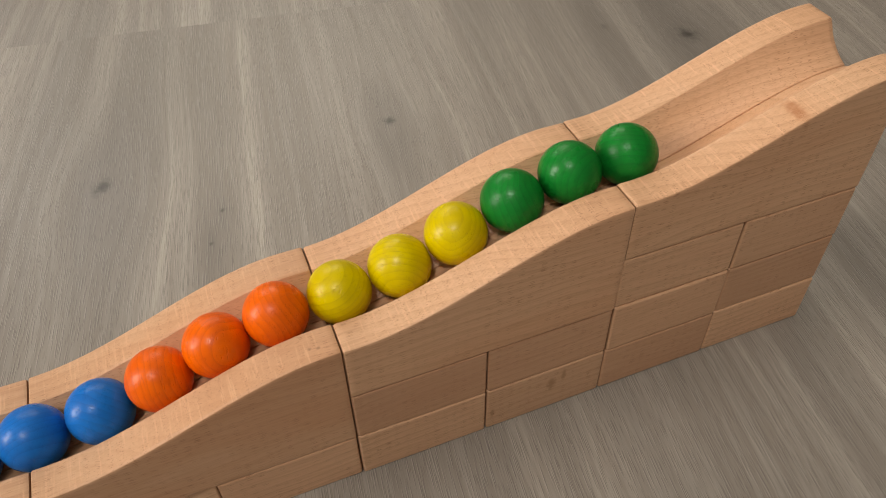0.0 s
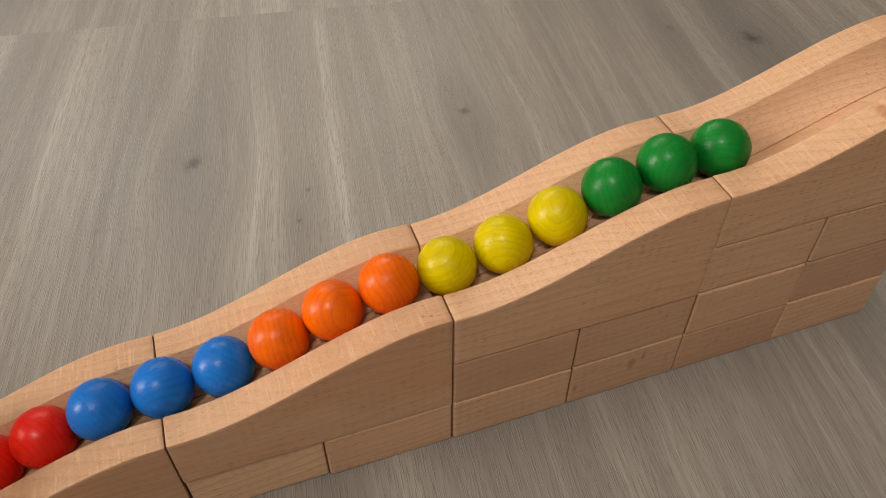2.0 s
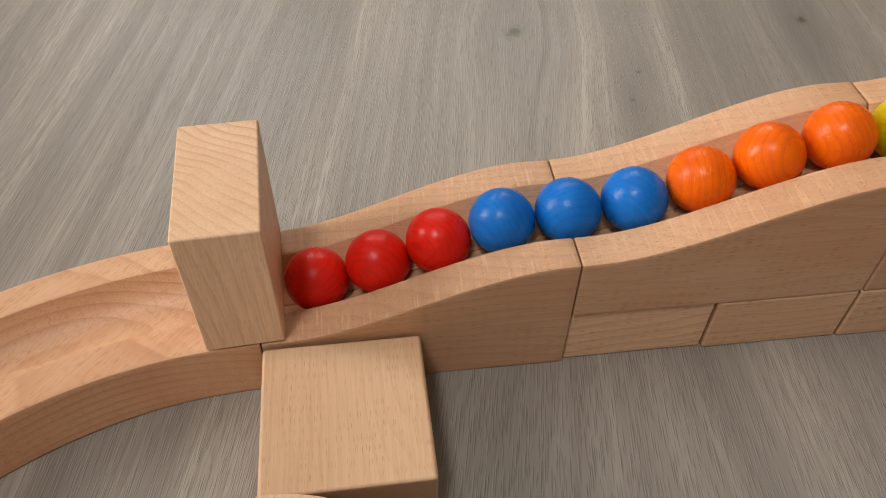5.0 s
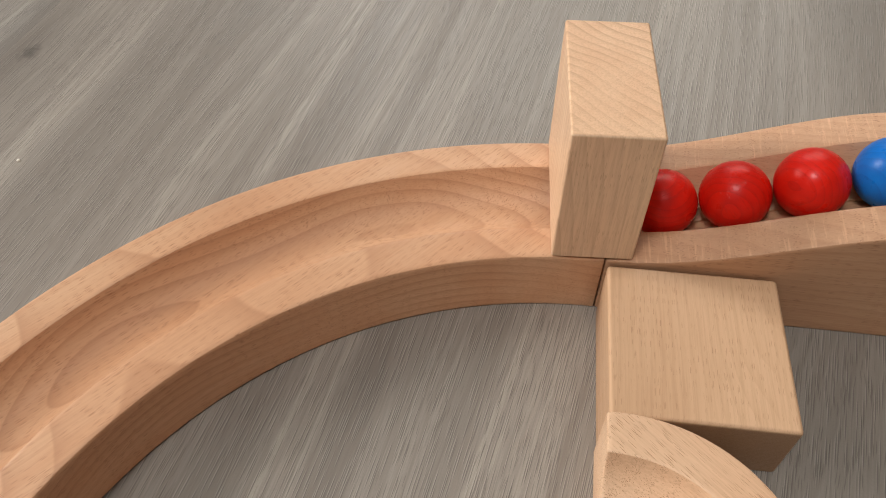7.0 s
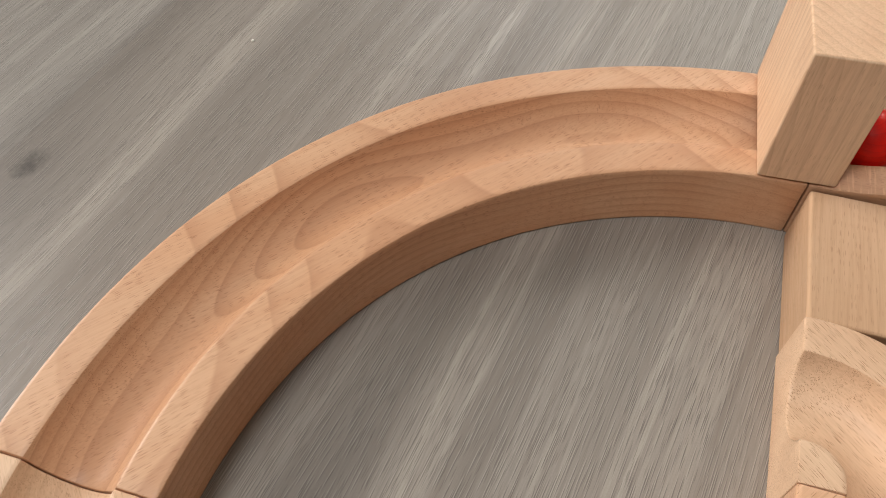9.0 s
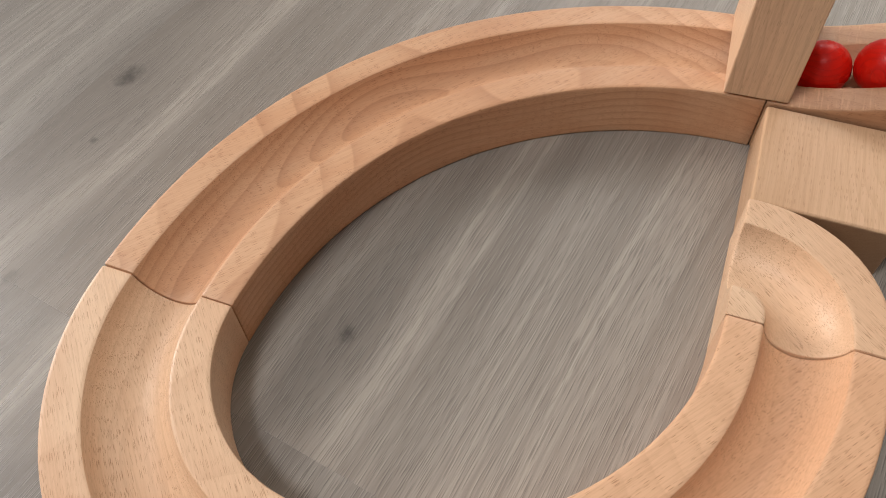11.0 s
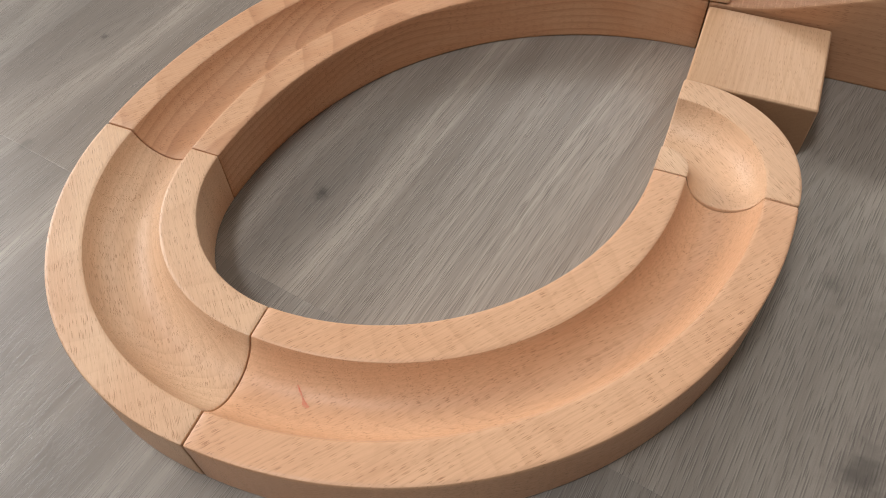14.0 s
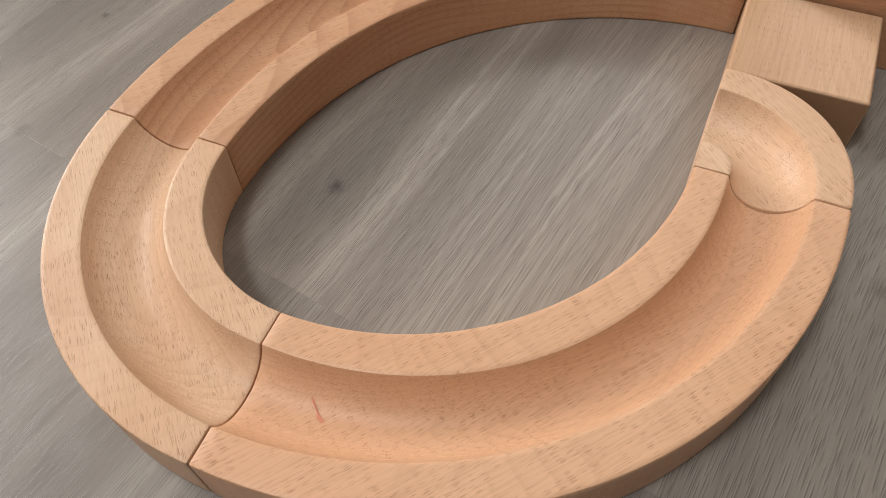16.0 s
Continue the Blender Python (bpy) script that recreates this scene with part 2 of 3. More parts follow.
    tone = k.mix(k.ramp(broad, 0.33, 0.67), (0.245, 0.222, 0.196, 1), (0.435, 0.400, 0.354, 1))
    tone = k.mix(k.ramp(streak, 0.35, 0.68, 0.0, 0.46), tone, (0.215, 0.185, 0.158, 1))
    tone = k.mix(k.ramp(cloud, 0.42, 0.68, 0.0, 0.38), tone, (0.185, 0.172, 0.160, 1))
    # growth lines that part round the knots
    year = k.math("FRACT", k.math("MULTIPLY", k.math("ADD", k.split(q)[0], k.math("MULTIPLY", k.noise(k.vec("MULTIPLY", q, (25, 5, 1)), 1.0, 2.0), 0.016)), 300.0))
    year = k.math("MULTIPLY", k.math("POWER", year, 2.5), k.ramp(year, 0.8, 1.0, 1.0, 0.0))
    year = k.math("MULTIPLY", year, k.ramp(k.noise(k.vec("MULTIPLY", q, (14, 3, 1)), 1.0, 2.0), 0.38, 0.6, 0.1, 0.75))
    tone = k.mix(year, tone, (0.20, 0.178, 0.157, 1))
    gleam = k.ramp(k.noise(k.vec("MULTIPLY", q, (200, 3.2, 1)), 1.0, 2.0, 0.6), 0.54, 0.70)
    tone = k.mix(k.math("MULTIPLY", gleam, 0.05), tone, (0.56, 0.525, 0.475, 1))
    tone = k.mix(k.math("MULTIPLY", lime, 0.40), tone, (0.52, 0.485, 0.44, 1))
    tone = k.mix(k.math("MULTIPLY", hair, 0.26), tone, (0.18, 0.158, 0.14, 1))
    tone = k.mix(k.math("MULTIPLY", pore, 0.60), tone, (0.105, 0.090, 0.080, 1))
    tone = k.mix(k.math("MULTIPLY", slit, 0.5), tone, (0.085, 0.072, 0.062, 1))
    tone = k.mix(k.ramp(grit, 0.35, 0.7, 0.0, 0.14), tone, (0.16, 0.145, 0.13, 1))
    tone = k.mix(1.0, tone, k.mix(rnd, (0.975, 0.985, 0.99, 1), (1.05, 1.015, 0.98, 1)), "MULTIPLY")
    tone = k.mix(halo, tone, (0.135, 0.118, 0.103, 1))
    tone = k.mix(k.math("MULTIPLY", dark, 0.88), tone, (0.055, 0.048, 0.043, 1))
    l.new(tone, bsdf.inputs["Base Color"])
    k.put(bsdf.inputs["Roughness"], k.ramp(streak, 0.3, 0.7, 0.31, 0.43))
    height = k.math("SUBTRACT", k.math("SUBTRACT", k.math("MULTIPLY", streak, 0.4), pore), slit)
    l.new(k.bump(height, 0.18, 0.00018), bsdf.inputs["Normal"])
    return m


def plaster(name, colour):
    m, n, l, bsdf = material(name)
    k = Net(n, l)
    p = k.coords()
    f = k.noise(p, 3.0, 4.0)
    l.new(k.mix(k.ramp(f, 0.3, 0.7), colour, tuple(c * 0.94 for c in colour[:3]) + (1,)), bsdf.inputs["Base Color"])
    bsdf.inputs["Roughness"].default_value = 0.85
    l.new(k.bump(k.noise(p, 180.0, 3.0), 0.2, 0.001), bsdf.inputs["Normal"])
    return m


HONEY, ROSE, PALE = (0.67, 0.41, 0.248, 1), (0.62, 0.335, 0.185, 1), (0.75, 0.52, 0.34, 1)
BEECH = beech("sanded_beech", HONEY, (0.62, 0.36, 0.215, 1), vary=1.0)
SAWN = beech("sawn_beech", HONEY, ROSE, 0.3, 0.75, sawn=0.34, vary=0.5)
SMUDGED = beech("smudged_beech", HONEY, (0.62, 0.36, 0.215, 1), stain=(((0.002, -0.0199, 0.0125), (500, 300, 260), (0.30, 0.15, 0.06, 1)), ((-0.0180, -0.0199, 0.0080), (1100, 300, 380), (0.30, 0.15, 0.06, 1)), ((0.006, -0.0199, 0.0150), (900, 300, 300), (0.34, 0.17, 0.07, 1))))
PITTED = beech("pitted_beech", HONEY, ROSE, 0.3, 0.75, sawn=0.28, stain=(((0.0728, 0.0042, 0.0397), (1500, 1500, 300), (0.24, 0.11, 0.05, 1)), ((0.0748, 0.0036, 0.0397), (1300, 1500, 300), (0.24, 0.11, 0.05, 1))))
SPOTTED = beech("sawn_beech_with_streak", HONEY, ROSE, 0.3, 0.75, sawn=0.45, stain=(((0.0487, 0.0048, 0.0315), (420, 160, 160), (0.40, 0.13, 0.035, 1)),))
RINGED = beech("ringed_beech", PALE, HONEY, 0.62, 0.35, (10, 120, 120), cut_end=0.95)
FIGURED = beech("figured_beech", HONEY, ROSE, 0.55, 0.75, (9, 60, 60), rings=350.0, bent=0.005, layers=(1.2, 0.012, 0.055), many=0.3)
PINK = beech("rosy_beech", HONEY, ROSE, 0.16, 0.75, rings=800.0, many=0.45, bent=0.006, layers=(0.9, 0.0, 0.04))
YELLOWISH = beech("straw_beech", (0.66, 0.425, 0.258, 1), (0.60, 0.37, 0.215, 1), 0.2, 0.5, rings=520.0, many=0.5)
PALER = beech("pale_beech", PALE, HONEY, 0.24, 0.85, dash=(250, 5200, 5200), rings=620.0, bent=0.004, many=0.25, layers=(1.6, 0.03, 0.03))
SPECKLED = beech("speckled_beech", PALE, HONEY, 0.10, 0.85, dash=(250, 5200, 5200), rings=260.0, bent=0.02, many=0.25)
WALL = plaster("wall_plaster", (0.36, 0.345, 0.32, 1))
# invented dark tone for the unseen east wall, to soak up bounce
DUSKY = plaster("light_damping_wall", (0.22, 0.20, 0.18, 1))
WHITE = plaster("ceiling_paint", (0.70, 0.69, 0.67, 1))
OAK = oak_floor()
DYES = [
    stained("red_dye", (0.80, 0.016, 0.006, 1), (0.52, 0.008, 0.005, 1)),
    stained("blue_dye", (0.007, 0.172, 0.600, 1), (0.006, 0.100, 0.40, 1)),
    stained("orange_dye", (0.92, 0.150, 0.003, 1), (0.60, 0.070, 0.003, 1)),
    stained("yellow_dye", (0.70, 0.545, 0.001, 1), (0.47, 0.33, 0.001, 1)),
    stained("green_dye", (0.002, 0.215, 0.026, 1), (0.002, 0.105, 0.014, 1)),
]


# ---- building helpers ----
def mesh_of(bm, name, mat, smooth=35):
    bmesh.ops.recalc_face_normals(bm, faces=bm.faces[:])
    me = bpy.data.meshes.new(name)
    bm.to_mesh(me)
    bm.free()
    me.materials.append(mat)
    if smooth:
        me.polygons.foreach_set("use_smooth", [True] * len(me.polygons))
        me.set_sharp_from_angle(angle=radians(smooth))
    return me


def eased(me):
    """Shade the flat faces flat and only the eased edges round."""
    sums = [Vector((0, 0, 0)) for _ in me.vertices]
    for poly in me.polygons:
        for v in poly.vertices:
            sums[v] += poly.normal * poly.area
    me.polygons.foreach_set("use_smooth", [True] * len(me.polygons))
    me.normals_split_custom_set_from_vertices([v.normalized() for v in sums])
    return me


def part(name, bm, mat, parent=None, label="", smooth=35):
    ob = new(name, mesh_of(bm, name, mat, smooth))
    ob.parent = parent
    return tagged(ob, label)


def box(bm, x0, x1, y0, y1, z0, z1):
    v = [bm.verts.new((x, y, z)) for x in (x0, x1) for y in (y0, y1) for z in (z0, z1)]
    for f in ((0, 1, 3, 2), (4, 6, 7, 5), (0, 4, 5, 1), (2, 3, 7, 6), (0, 2, 6, 4), (1, 5, 7, 3)):
        bm.faces.new([v[i] for i in f])


def rounded_box(sx, sy, sz, r=0.0008, seg=3):
    """A block with eased edges, its base's centre at the origin."""
    bm = bmesh.new()
    box(bm, -sx / 2, sx / 2, -sy / 2, sy / 2, 0, sz)
    bmesh.ops.bevel(bm, geom=bm.edges[:], offset=r, segments=seg, affect="EDGES", profile=0.5)
    return bm


# ---- room ----
x0, x1, y0, y1, top = ROOM
floor = tagged(new("floor"), "grey limed oak laminate floor boards with knots and pores", "floor", kind="structure")
floor.rotation_euler = (0, 0, radians(TURN))


def board(across0, across1, along0, along1):
    bm = bmesh.new()
    g, e, d = 0.00001, 0.00018, 0.00003
    a0, a1, l0, l1 = across0 + g, across1 - g, along0 + g, along1 - g
    rings = [(0, -0.010), (0, -d), (e, 0)]
    loops = []
    for inset, z in rings:
        loops.append([bm.verts.new(c) for c in ((a0 + inset, l0 + inset, z), (a1 - inset, l0 + inset, z), (a1 - inset, l1 - inset, z), (a0 + inset, l1 - inset, z))])
    for low, high in zip(loops, loops[1:]):
        for i in range(4):
            bm.faces.new((low[i], low[(i + 1) % 4], high[(i + 1) % 4], high[i]))
    bm.faces.new(loops[-1])
    bm.faces.new(loops[0][::-1])
    part("plank", bm, OAK, floor, smooth=0)


def clipped_board(across0, across1, along0, along1):
    """A board, cut where it meets the walls."""
    a, b, c, d = max(across0, x0), min(across1, x1), max(along0, y0), min(along1, y1)
    if b - a > 0.01 and d - c > 0.01:
        board(a, b, c, d)


WIDE, FIRST = 0.60, -0.2155
ENDS = {0: (-0.157, 0.312)}
for row in range(-6, 6):
    a = FIRST + WIDE * row
    cuts = [-3.6, *ENDS[row], 3.6] if row in ENDS else None
    if cuts is None:
        start = (row * 0.47) % 1.3 - 3.6
        cuts = [-3.9] + [c for c in (start + 0.55 + 1.3 * i for i in range(7)) if -3.7 < c < 3.7 and not (abs(row) < 2 and -0.4 < c < 0.5)] + [3.9]
    for c0, c1 in zip(cuts, cuts[1:]):
        clipped_board(a, a + WIDE, c0, c1)

sub = bmesh.new()
box(sub, x0 - 0.12, x1 + 0.12, y0 - 0.12, y1 + 0.12, -0.05, -0.0101)
tagged(part("subfloor", sub, WALL, None, smooth=0), "plain grey screed under the floor boards", "floor", kind="structure").rotation_euler = (0, 0, radians(TURN))


def wall(name, along, at, lo, hi, openings=(), thick=0.12, outward=1, mat=None, words="warm grey plastered"):
    """A wall across x or y, with openings (lo, hi, sill, head) in order along it."""
    bm = bmesh.new()
    a, b = sorted((at, at + outward * thick))

    def piece(u0, u1, z0, z1):
        if along == "x":
            box(bm, u0, u1, a, b, z0, z1)
        else:
            box(bm, a, b, u0, u1, z0, z1)

    start = lo
    for u0, u1, s, h in openings:
        piece(start, u0, 0, top)
        piece(u0, u1, h, top)
        piece(u0, u1, 0, s)
        start = u1
    piece(start, hi, 0, top)
    tagged(part(name, bm, mat or WALL, None, smooth=0), "plain " + words + " room wall", "wall", kind="structure").rotation_euler = (0, 0, radians(TURN))


# the first opening is made up for the added corner fill
wall("wall_north", "x", y1, x0 - 0.12, x1 + 0.12, [(-1.35, -0.55, 1.25, 2.25), (-0.3, 0.6, 1.05, 2.15)])
wall("wall_south", "x", y0, x0 - 0.12, x1 + 0.12, outward=-1)
wall("wall_west", "y", x0, y0, y1, [(-0.54, 0.26, 0.42, 2.02)], outward=-1)
# unseen wall, kept dark so that the east side gets less light
wall("wall_east", "y", x1, y0, y1, mat=DUSKY, words="dark unseen light-damping")
lid = bmesh.new()
box(lid, x0 - 0.12, x1 + 0.12, y0 - 0.12, y1 + 0.12, top, top + 0.1)
tagged(part("ceiling", lid, WHITE, None, smooth=0), "plain white painted room ceiling", "ceiling", kind="structure").rotation_euler = (0, 0, radians(TURN))

# ---- track pieces ----
W, H = 0.04, 0.02  # width and height of a piece of track
RIM, DEEP = 0.0095, 0.0085


def track_profile(inset=0.0, keel=0.0, rim=RIM, deep=DEEP):
    """Outline across the track as (across, height, rides): rides marks points that follow the upper edge."""
    half = W / 2 - rim
    r = (half * half + deep * deep) / (2 * deep)
    span = math.asin(half / r) if deep < r else math.pi - math.asin(half / r)
    b = 0.0007
    pts = [(0.0007, 0, 0), (0.0002, 0.0002, 0), (0, 0.0007, 0), (0, 0.0012, 0), (0, -b - 0.0005, 1), (0, -b, 1), (b * 0.3, -b * 0.3, 1), (b, 0, 1), (b + 0.0005, 0, 1), (rim - 0.0012, 0, 1), (rim - 0.0007, 0, 1), (rim - 0.0002, -0.0002, 1)]
    if keel:
        # two flatter sides that meet in a fine saw slot
        zc = ((half + keel) ** 2 - keel ** 2 - deep ** 2) / (2 * deep)
        for d in [half * (i / 12 - 1) for i in range(1, 12)] + [-0.00028, 0.0, 0.00028] + [half * i / 12 for i in range(1, 12)]:
            slot = 0.0006 if d == 0 else 0.0
            pts.append((W / 2 + d, zc - math.sqrt((half + keel) ** 2 + zc * zc - (abs(d) + keel) ** 2) - slot, 1))
    else:
        for i in range(1, 24):
            a = -span + 2 * span * i / 24
            pts.append((W / 2 + r * math.sin(a), -deep + r - r * math.cos(a), 1))
    pts += [(W - rim + 0.0002, -0.0002, 1), (W - rim + 0.0007, 0, 1), (W - rim + 0.0012, 0, 1), (W - b - 0.0005, 0, 1), (W - b, 0, 1), (W - b * 0.3, -b * 0.3, 1), (W, -b, 1), (W, -b - 0.0005, 1), (W, 0.0012, 0), (W, 0.0007, 0), (W - 0.0002, 0.0002, 0), (W - 0.0007, 0, 0)]
    if inset:
        flat = [Vector((p[0], p[1] + (H if p[2] else 0))) for p in pts]
        out = []
        for i, p in enumerate(flat):
            d = (flat[(i + 1) % len(flat)] - flat[i - 1]).normalized()
            q = p + Vector((d.y, -d.x)) * inset
            out.append((q.x, q.y - (H if pts[i][2] else 0), pts[i][2]))
        pts = out
    return pts


def swept(stations):
    """Skin over outlines laid at stations: lists of points."""
    bm = bmesh.new()
    loops = [[bm.verts.new(p) for p in s] for s in stations]
    count = len(loops[0])
    for a, b in zip(loops, loops[1:]):
        for i in range(count):
            bm.faces.new((a[i], a[(i + 1) % count], b[(i + 1) % count], b[i]))
    bm.faces.new(loops[0][::-1])
    bm.faces.new(loops[-1])
    return bm


WAVE_DEEP = 0.0098
KEEL_FULL, KEEL_SHRUNK = track_profile(0.0, 0.0065, 0.0100, WAVE_DEEP), track_profile(0.0007, 0.0065, 0.0100, WAVE_DEEP)
KEEL_EASED = track_profile(0.0002, 0.0065, 0.0100, WAVE_DEEP)
LONG, RISE = 0.08, 0.02


def ramp_top(x):
    t = min(max((x - 0.003) / 0.0755, 0), 1)
    return H + RISE * t * t * (3 - 2 * t)


def wave_ramp(skew):
    """A wave whose far side rises a little earlier, by skew."""
    g, e = 0.00007, 0.0007
    ends = [(0.0, KEEL_SHRUNK), (0.3 * e, KEEL_EASED), (e, KEEL_FULL)]
    xs = [(g + d, prof) for d, prof in ends] + [(LONG * i / 40, KEEL_FULL) for i in range(1, 40)] + [(LONG - g - d, prof) for d, prof in ends[::-1]]
    return swept([[(x, w, h + (ramp_top(x + skew * w / W) if rides else 0)) for w, h, rides in prof] for x, prof in xs])


def curved_track(inner, grain, swell, deep, sink=0.0):
    """A quarter bend round the origin from +x to +y; grain: degrees by which its grain is turned.
    swell: how far the inner side, both edges of the groove and the outer side stand out in mid-bend; sink: how much deeper the groove ends than it begins."""
    full, eased_in, shrunk = track_profile(0.0, deep=deep), track_profile(0.00015, deep=deep), track_profile(0.0005, deep=deep)
    mid = inner + W / 2
    n = 48 if inner > 0.03 else 32
    g, e = 0.00014 / mid, 0.0005 / mid
    last = math.pi / 2
    ends = [(0.0, shrunk), (0.3 * e, eased_in), (e, full)]
    angles = [(g + d, prof) for d, prof in ends] + [(last * i / n, full) for i in range(1, n)] + [(last - g - d, prof) for d, prof in ends[::-1]]
    edges = (0.0, RIM, W - RIM, W)

    def place(w, h, rides, a):
        out = math.sin(2 * a) ** 1.3 * np.interp(w, edges, swell)
        r = max(inner + w + out, 0.00012)
        if rides and RIM < w < W - RIM and h < -0.0003:
            h *= 1 + sink * a / last
        return r * math.cos(a), r * math.sin(a), h + (H if rides else 0)

    bm = swept([[place(w, h, rides, a) for w, h, rides in prof] for a, prof in angles])
    bmesh.ops.rotate(bm, cent=(0, 0, 0), matrix=Matrix.Rotation(radians(-grain), 3, "Z"), verts=bm.verts[:])
    return bm


# ---- the ramp: four waves on their plinths ----
ramp_meshes = [mesh_of(wave_ramp(skew), "wave_track", SAWN, 28) for skew in (0.0042, 0.0002)]
for i, (dy, label) in enumerate((
    (0.0000, "beech wave track lying on the floor beside the gate block"),
    (0.0001, "beech wave track on a single layer of blocks"),
    (-0.0002, "scratched beech wave track on two layers of blocks"),
    (0.0002, "beech wave track on three layers of blocks, topmost of all"),
)):
    ob = tagged(new("wave_track", ramp_meshes[i // 3]), label, "marble track", "wave tracks of the ramp")
    ob.matrix_world = pose(LONG * i, dy, RISE * i)
    if i == 3:
        ob.material_slots[0].link, ob.material_slots[0].material = "OBJECT", SPOTTED
    if i == 1:
        ob.material_slots[0].link, ob.material_slots[0].material = "OBJECT", PITTED

block_mesh = eased(mesh_of(rounded_box(0.03982, 0.0398, 0.01988, 0.0009), "building_block", BEECH, 0))
for i in range(1, 4):
    for layer in range(i):
        for half in range(2):
            ob = tagged(new("building_block", block_mesh), "flat square beech block carrying the ramp", "toy block", "blocks under the ramp")
            jig = 0.0009 if (i, half) == (1, 0) else random.uniform(-0.0003, 0.0003)
            if (i, layer, half) == (2, 0, 1):
                ob.material_slots[0].link, ob.material_slots[0].material = "OBJECT", SMUDGED
            ob.matrix_world = pose(LONG * i + 0.02 + 0.04 * half, 0.02 + jig, 0.02 * layer, 0, 0, random.uniform(-0.2, 0.2))

# ---- gate, stop block and bends ----
GATE_X = -0.0045
gate = tagged(new("gate_block", eased(mesh_of(rounded_box(0.0396, 0.0396, 0.0196, 0.0006), "gate_block", RINGED, 0))), "upright pale beech block across the track, holding back the balls", "toy block")
gate.matrix_world = pose(GATE_X, 0.0196, 0.0402, 0, 0, 3.3) @ pose(0, 0, 0, 0, 90, 0) @ pose(0, 0, -0.0098)
stop = tagged(new("stop_block", eased(mesh_of(rounded_box(0.0398, 0.0398, 0.0198, 0.0010), "stop_block", YELLOWISH, 0))), "square beech block lying between the ramp and the small bend", "toy block")
stop.matrix_world = pose(0.0205, -0.0208, 0, 0, 0, 90.4)

# centre, inner radius, first direction, grain, swell across, depth of the groove
C_SWELL = (0.0, 0.0022, -0.0002, 0.0021)
for cx, cy, inner, first, grain, swell, deep, label, mat in (
    (0.0, -0.12, 0.12, 90, -40, (0.0005, 0.0019, 0.0010, 0.0014), DEEP, "wide beech bend of track leading away from the gate", FIGURED),
    (-0.08, -0.12, 0.04, 180, -46, (0.0, 0.0010, 0.0003, 0.0010), DEEP, "pale beech bend of track between two wider bends", PALER),
    (-0.08, -0.08, 0.08, 270, -218, C_SWELL, DEEP, "beech bend of track with a small red scuff in its groove", PINK),
    (0.0, -0.08, 0.0, 0, -42, (0.0, 0.0010, 0.0008, 0.0018), 0.0096, "tight beech end bend of track against the stop block", SPECKLED),
):
    ob = tagged(new("curved_track", mesh_of(curved_track(inner, grain, swell, deep, 0.20 if first == 270 else 0.0), "curved_track", mat)), label, "marble track", "bends of the loop")
    ob.matrix_world = pose(cx, cy, 0, 0, 0, first + grain)
    if first == 270:
        wide_bend, GRAIN_C = ob, grain

# ---- the balls ----
BALL = 0.0173
sphere = bmesh.new()
bmesh.ops.create_uvsphere(sphere, u_segments=64, v_segments=32, radius=BALL / 2)
ball_meshes = []
for dye, word in zip(DYES, ("red", "blue", "orange", "yellow", "green")):
    ball_meshes.append((mesh_of(sphere.copy(), "wooden_ball", dye, 0), word))
for me, _ in ball_meshes:
    me.polygons.foreach_set("use_smooth", [True] * len(me.polygons))
sphere.free()


def ball_height(x):
    i = min(max(int(x // LONG), 0), 3)
    return RISE * i + ramp_top(x - LONG * i) - 0.0006


bx = GATE_X + 0.0098 + BALL / 2 + 0.0004
for i in range(15):
    me, word = ball_meshes[i // 3]
    ob = tagged(new("wooden_ball", me), word + " stained wooden ball resting in the sloping groove", "ball", "balls queuing on the ramp")
    ob.matrix_world = pose(bx, 0.02, ball_height(bx), random.uniform(0, 360), random.uniform(0, 360), random.uniform(0, 360))
    lo, hi = bx, bx + 0.03
    for _ in range(40):
        mid = (lo + hi) / 2
        if math.hypot(mid - bx, ball_height(mid) - ball_height(bx)) < BALL + 0.0001:
            lo = mid
        else:
            hi = mid
    bx = lo


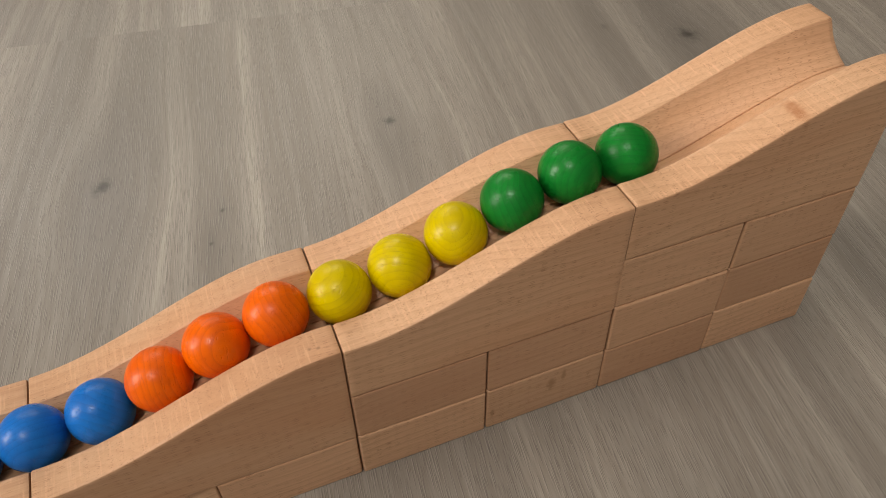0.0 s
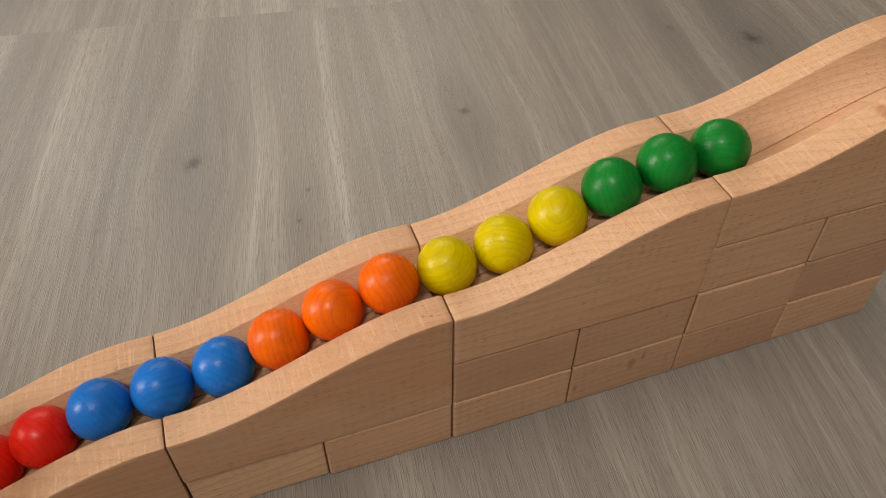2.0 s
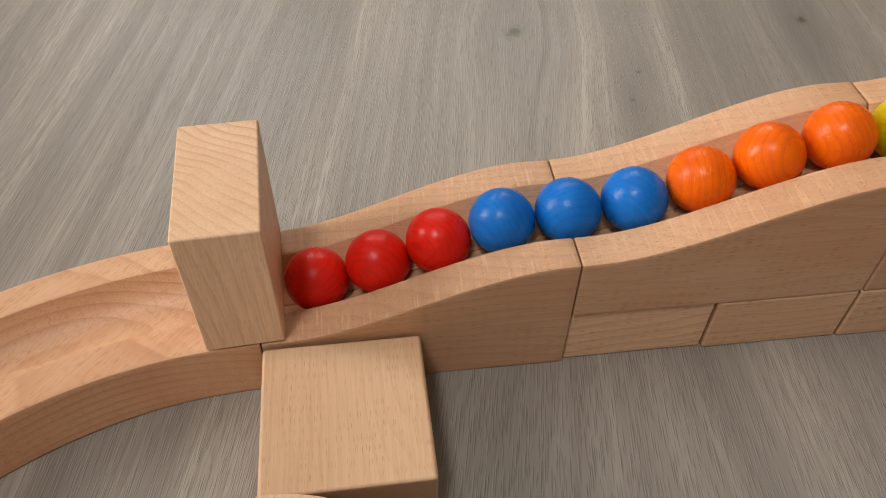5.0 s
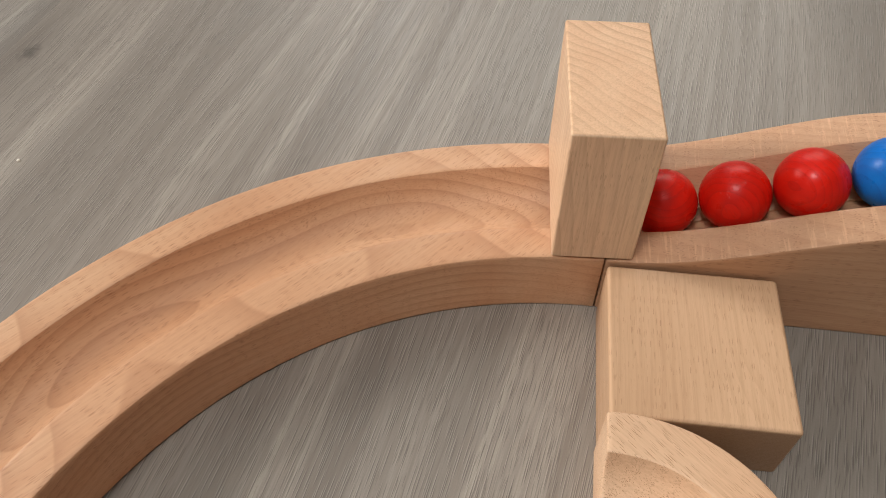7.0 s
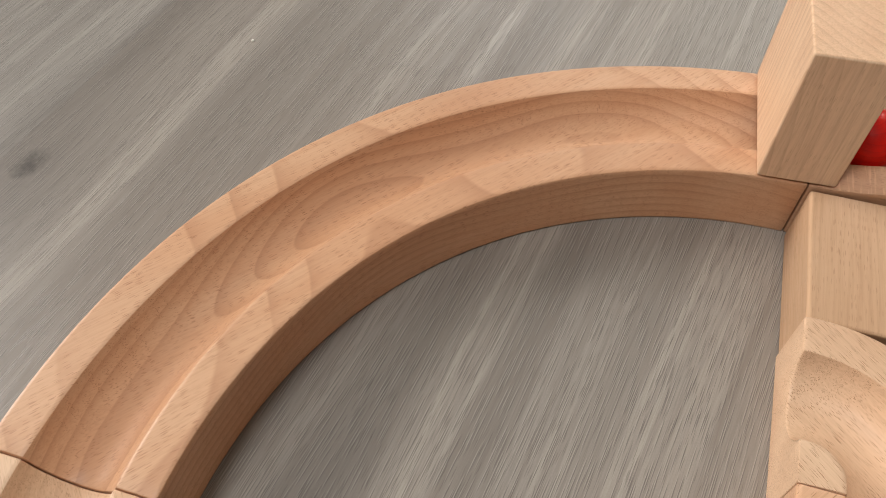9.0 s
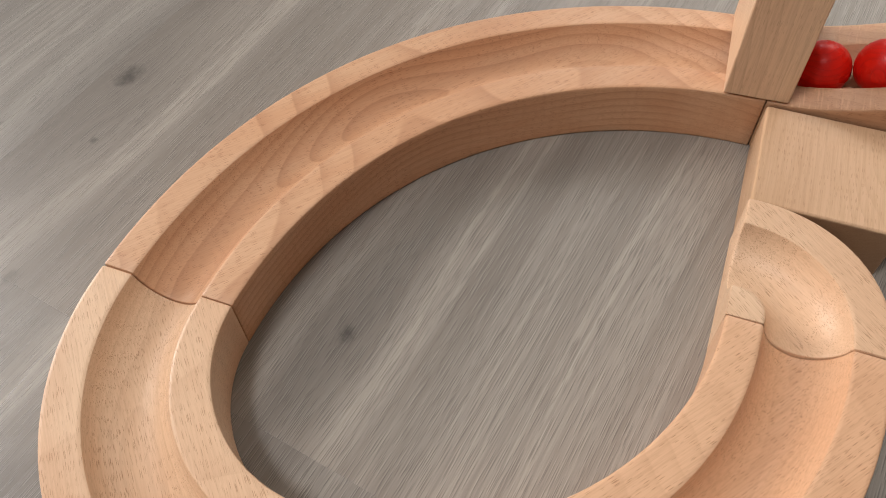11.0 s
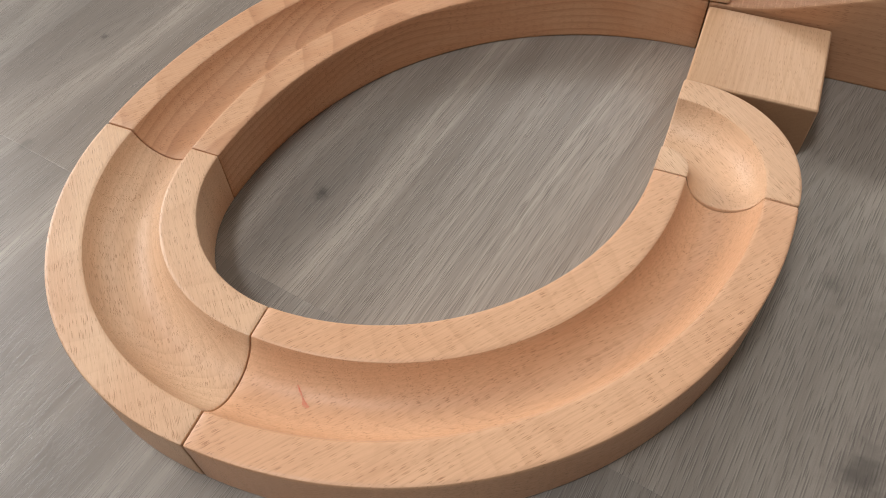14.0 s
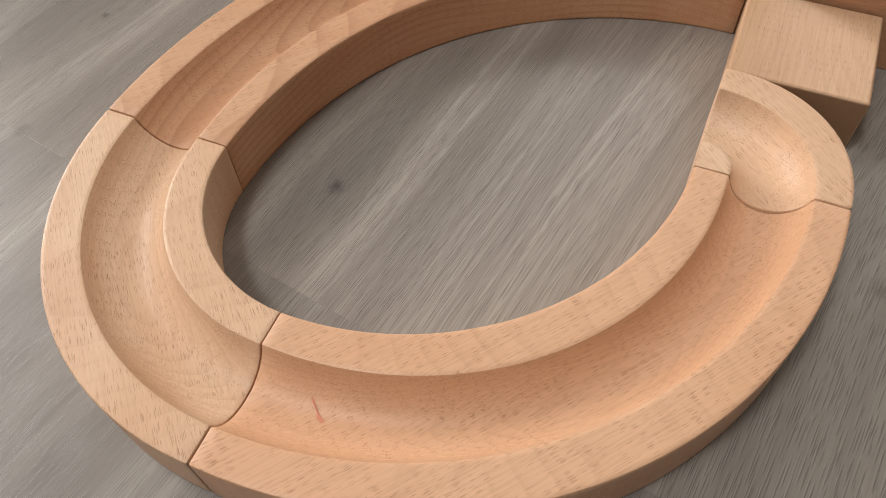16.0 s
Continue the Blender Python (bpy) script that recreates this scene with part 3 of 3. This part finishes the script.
# a red scuff left by a ball in the groove
def scuff_mesh(inner, grain):
    bm = bmesh.new()
    half = W / 2 - RIM
    r = (half * half + DEEP * DEEP) / (2 * DEEP)
    rows = []
    for i in range(13):
        f = i / 12
        w = 0.0150 + 0.0050 * f
        a0 = radians(8.9 + 2.1 * f)
        wide = (0.00018 + 0.00055 * f * f) * (1 + 0.35 * math.sin(9 * f)) * (0.4 if i == 12 else 1)
        rr = inner + w + math.sin(2 * a0) ** 1.3 * np.interp(w, (0.0, RIM, W - RIM, W), C_SWELL)
        z = H - (DEEP - r + math.sqrt(r * r - (w - W / 2) ** 2)) * (1 + 0.20 * a0 * 2 / math.pi) + 0.00016
        rows.append([(rr * math.cos(a0 + d / rr), rr * math.sin(a0 + d / rr), z) for d in (-wide, wide)])
    for top_z in (0.0, -0.00012):
        v = [[bm.verts.new((x, y, z + top_z)) for x, y, z in row] for row in rows]
        for a, b in zip(v, v[1:]):
            bm.faces.new((a[0], a[1], b[1], b[0]))
    bmesh.ops.rotate(bm, cent=(0, 0, 0), matrix=Matrix.Rotation(radians(-grain), 3, "Z"), verts=bm.verts[:])
    return bm


def rubbed_red():
    m, n, l, bsdf = material("rubbed_red")
    k = Net(n, l)
    l.new(k.mix(k.ramp(k.noise(k.coords(), 1600.0, 3.0), 0.4, 0.6), (0.72, 0.18, 0.10, 1), (0.68, 0.30, 0.18, 1)), bsdf.inputs["Base Color"])
    bsdf.inputs["Roughness"].default_value = 0.6
    return m


part("scuff", scuff_mesh(0.08, GRAIN_C), rubbed_red(), wide_bend, "faint red rub mark")

crumb_mat = plaster("pale_crumb", (0.72, 0.68, 0.60, 1))
for cx, cy, size in ((-0.175, 0.033, 0.0006), (0.352, 0.062, 0.0005)):
    bm = bmesh.new()
    bmesh.ops.create_icosphere(bm, subdivisions=2, radius=size)
    for v in bm.verts:
        v.co *= 1 + 0.35 * noise.noise(v.co * 2500)
        v.co.z = v.co.z * 0.5 + size * 0.45
    crumb = tagged(part("crumb", bm, crumb_mat, None), "tiny pale crumb lying on the floor board", "crumb")
    crumb.matrix_world = pose(cx, cy, 0.0, 0, 0, 40)
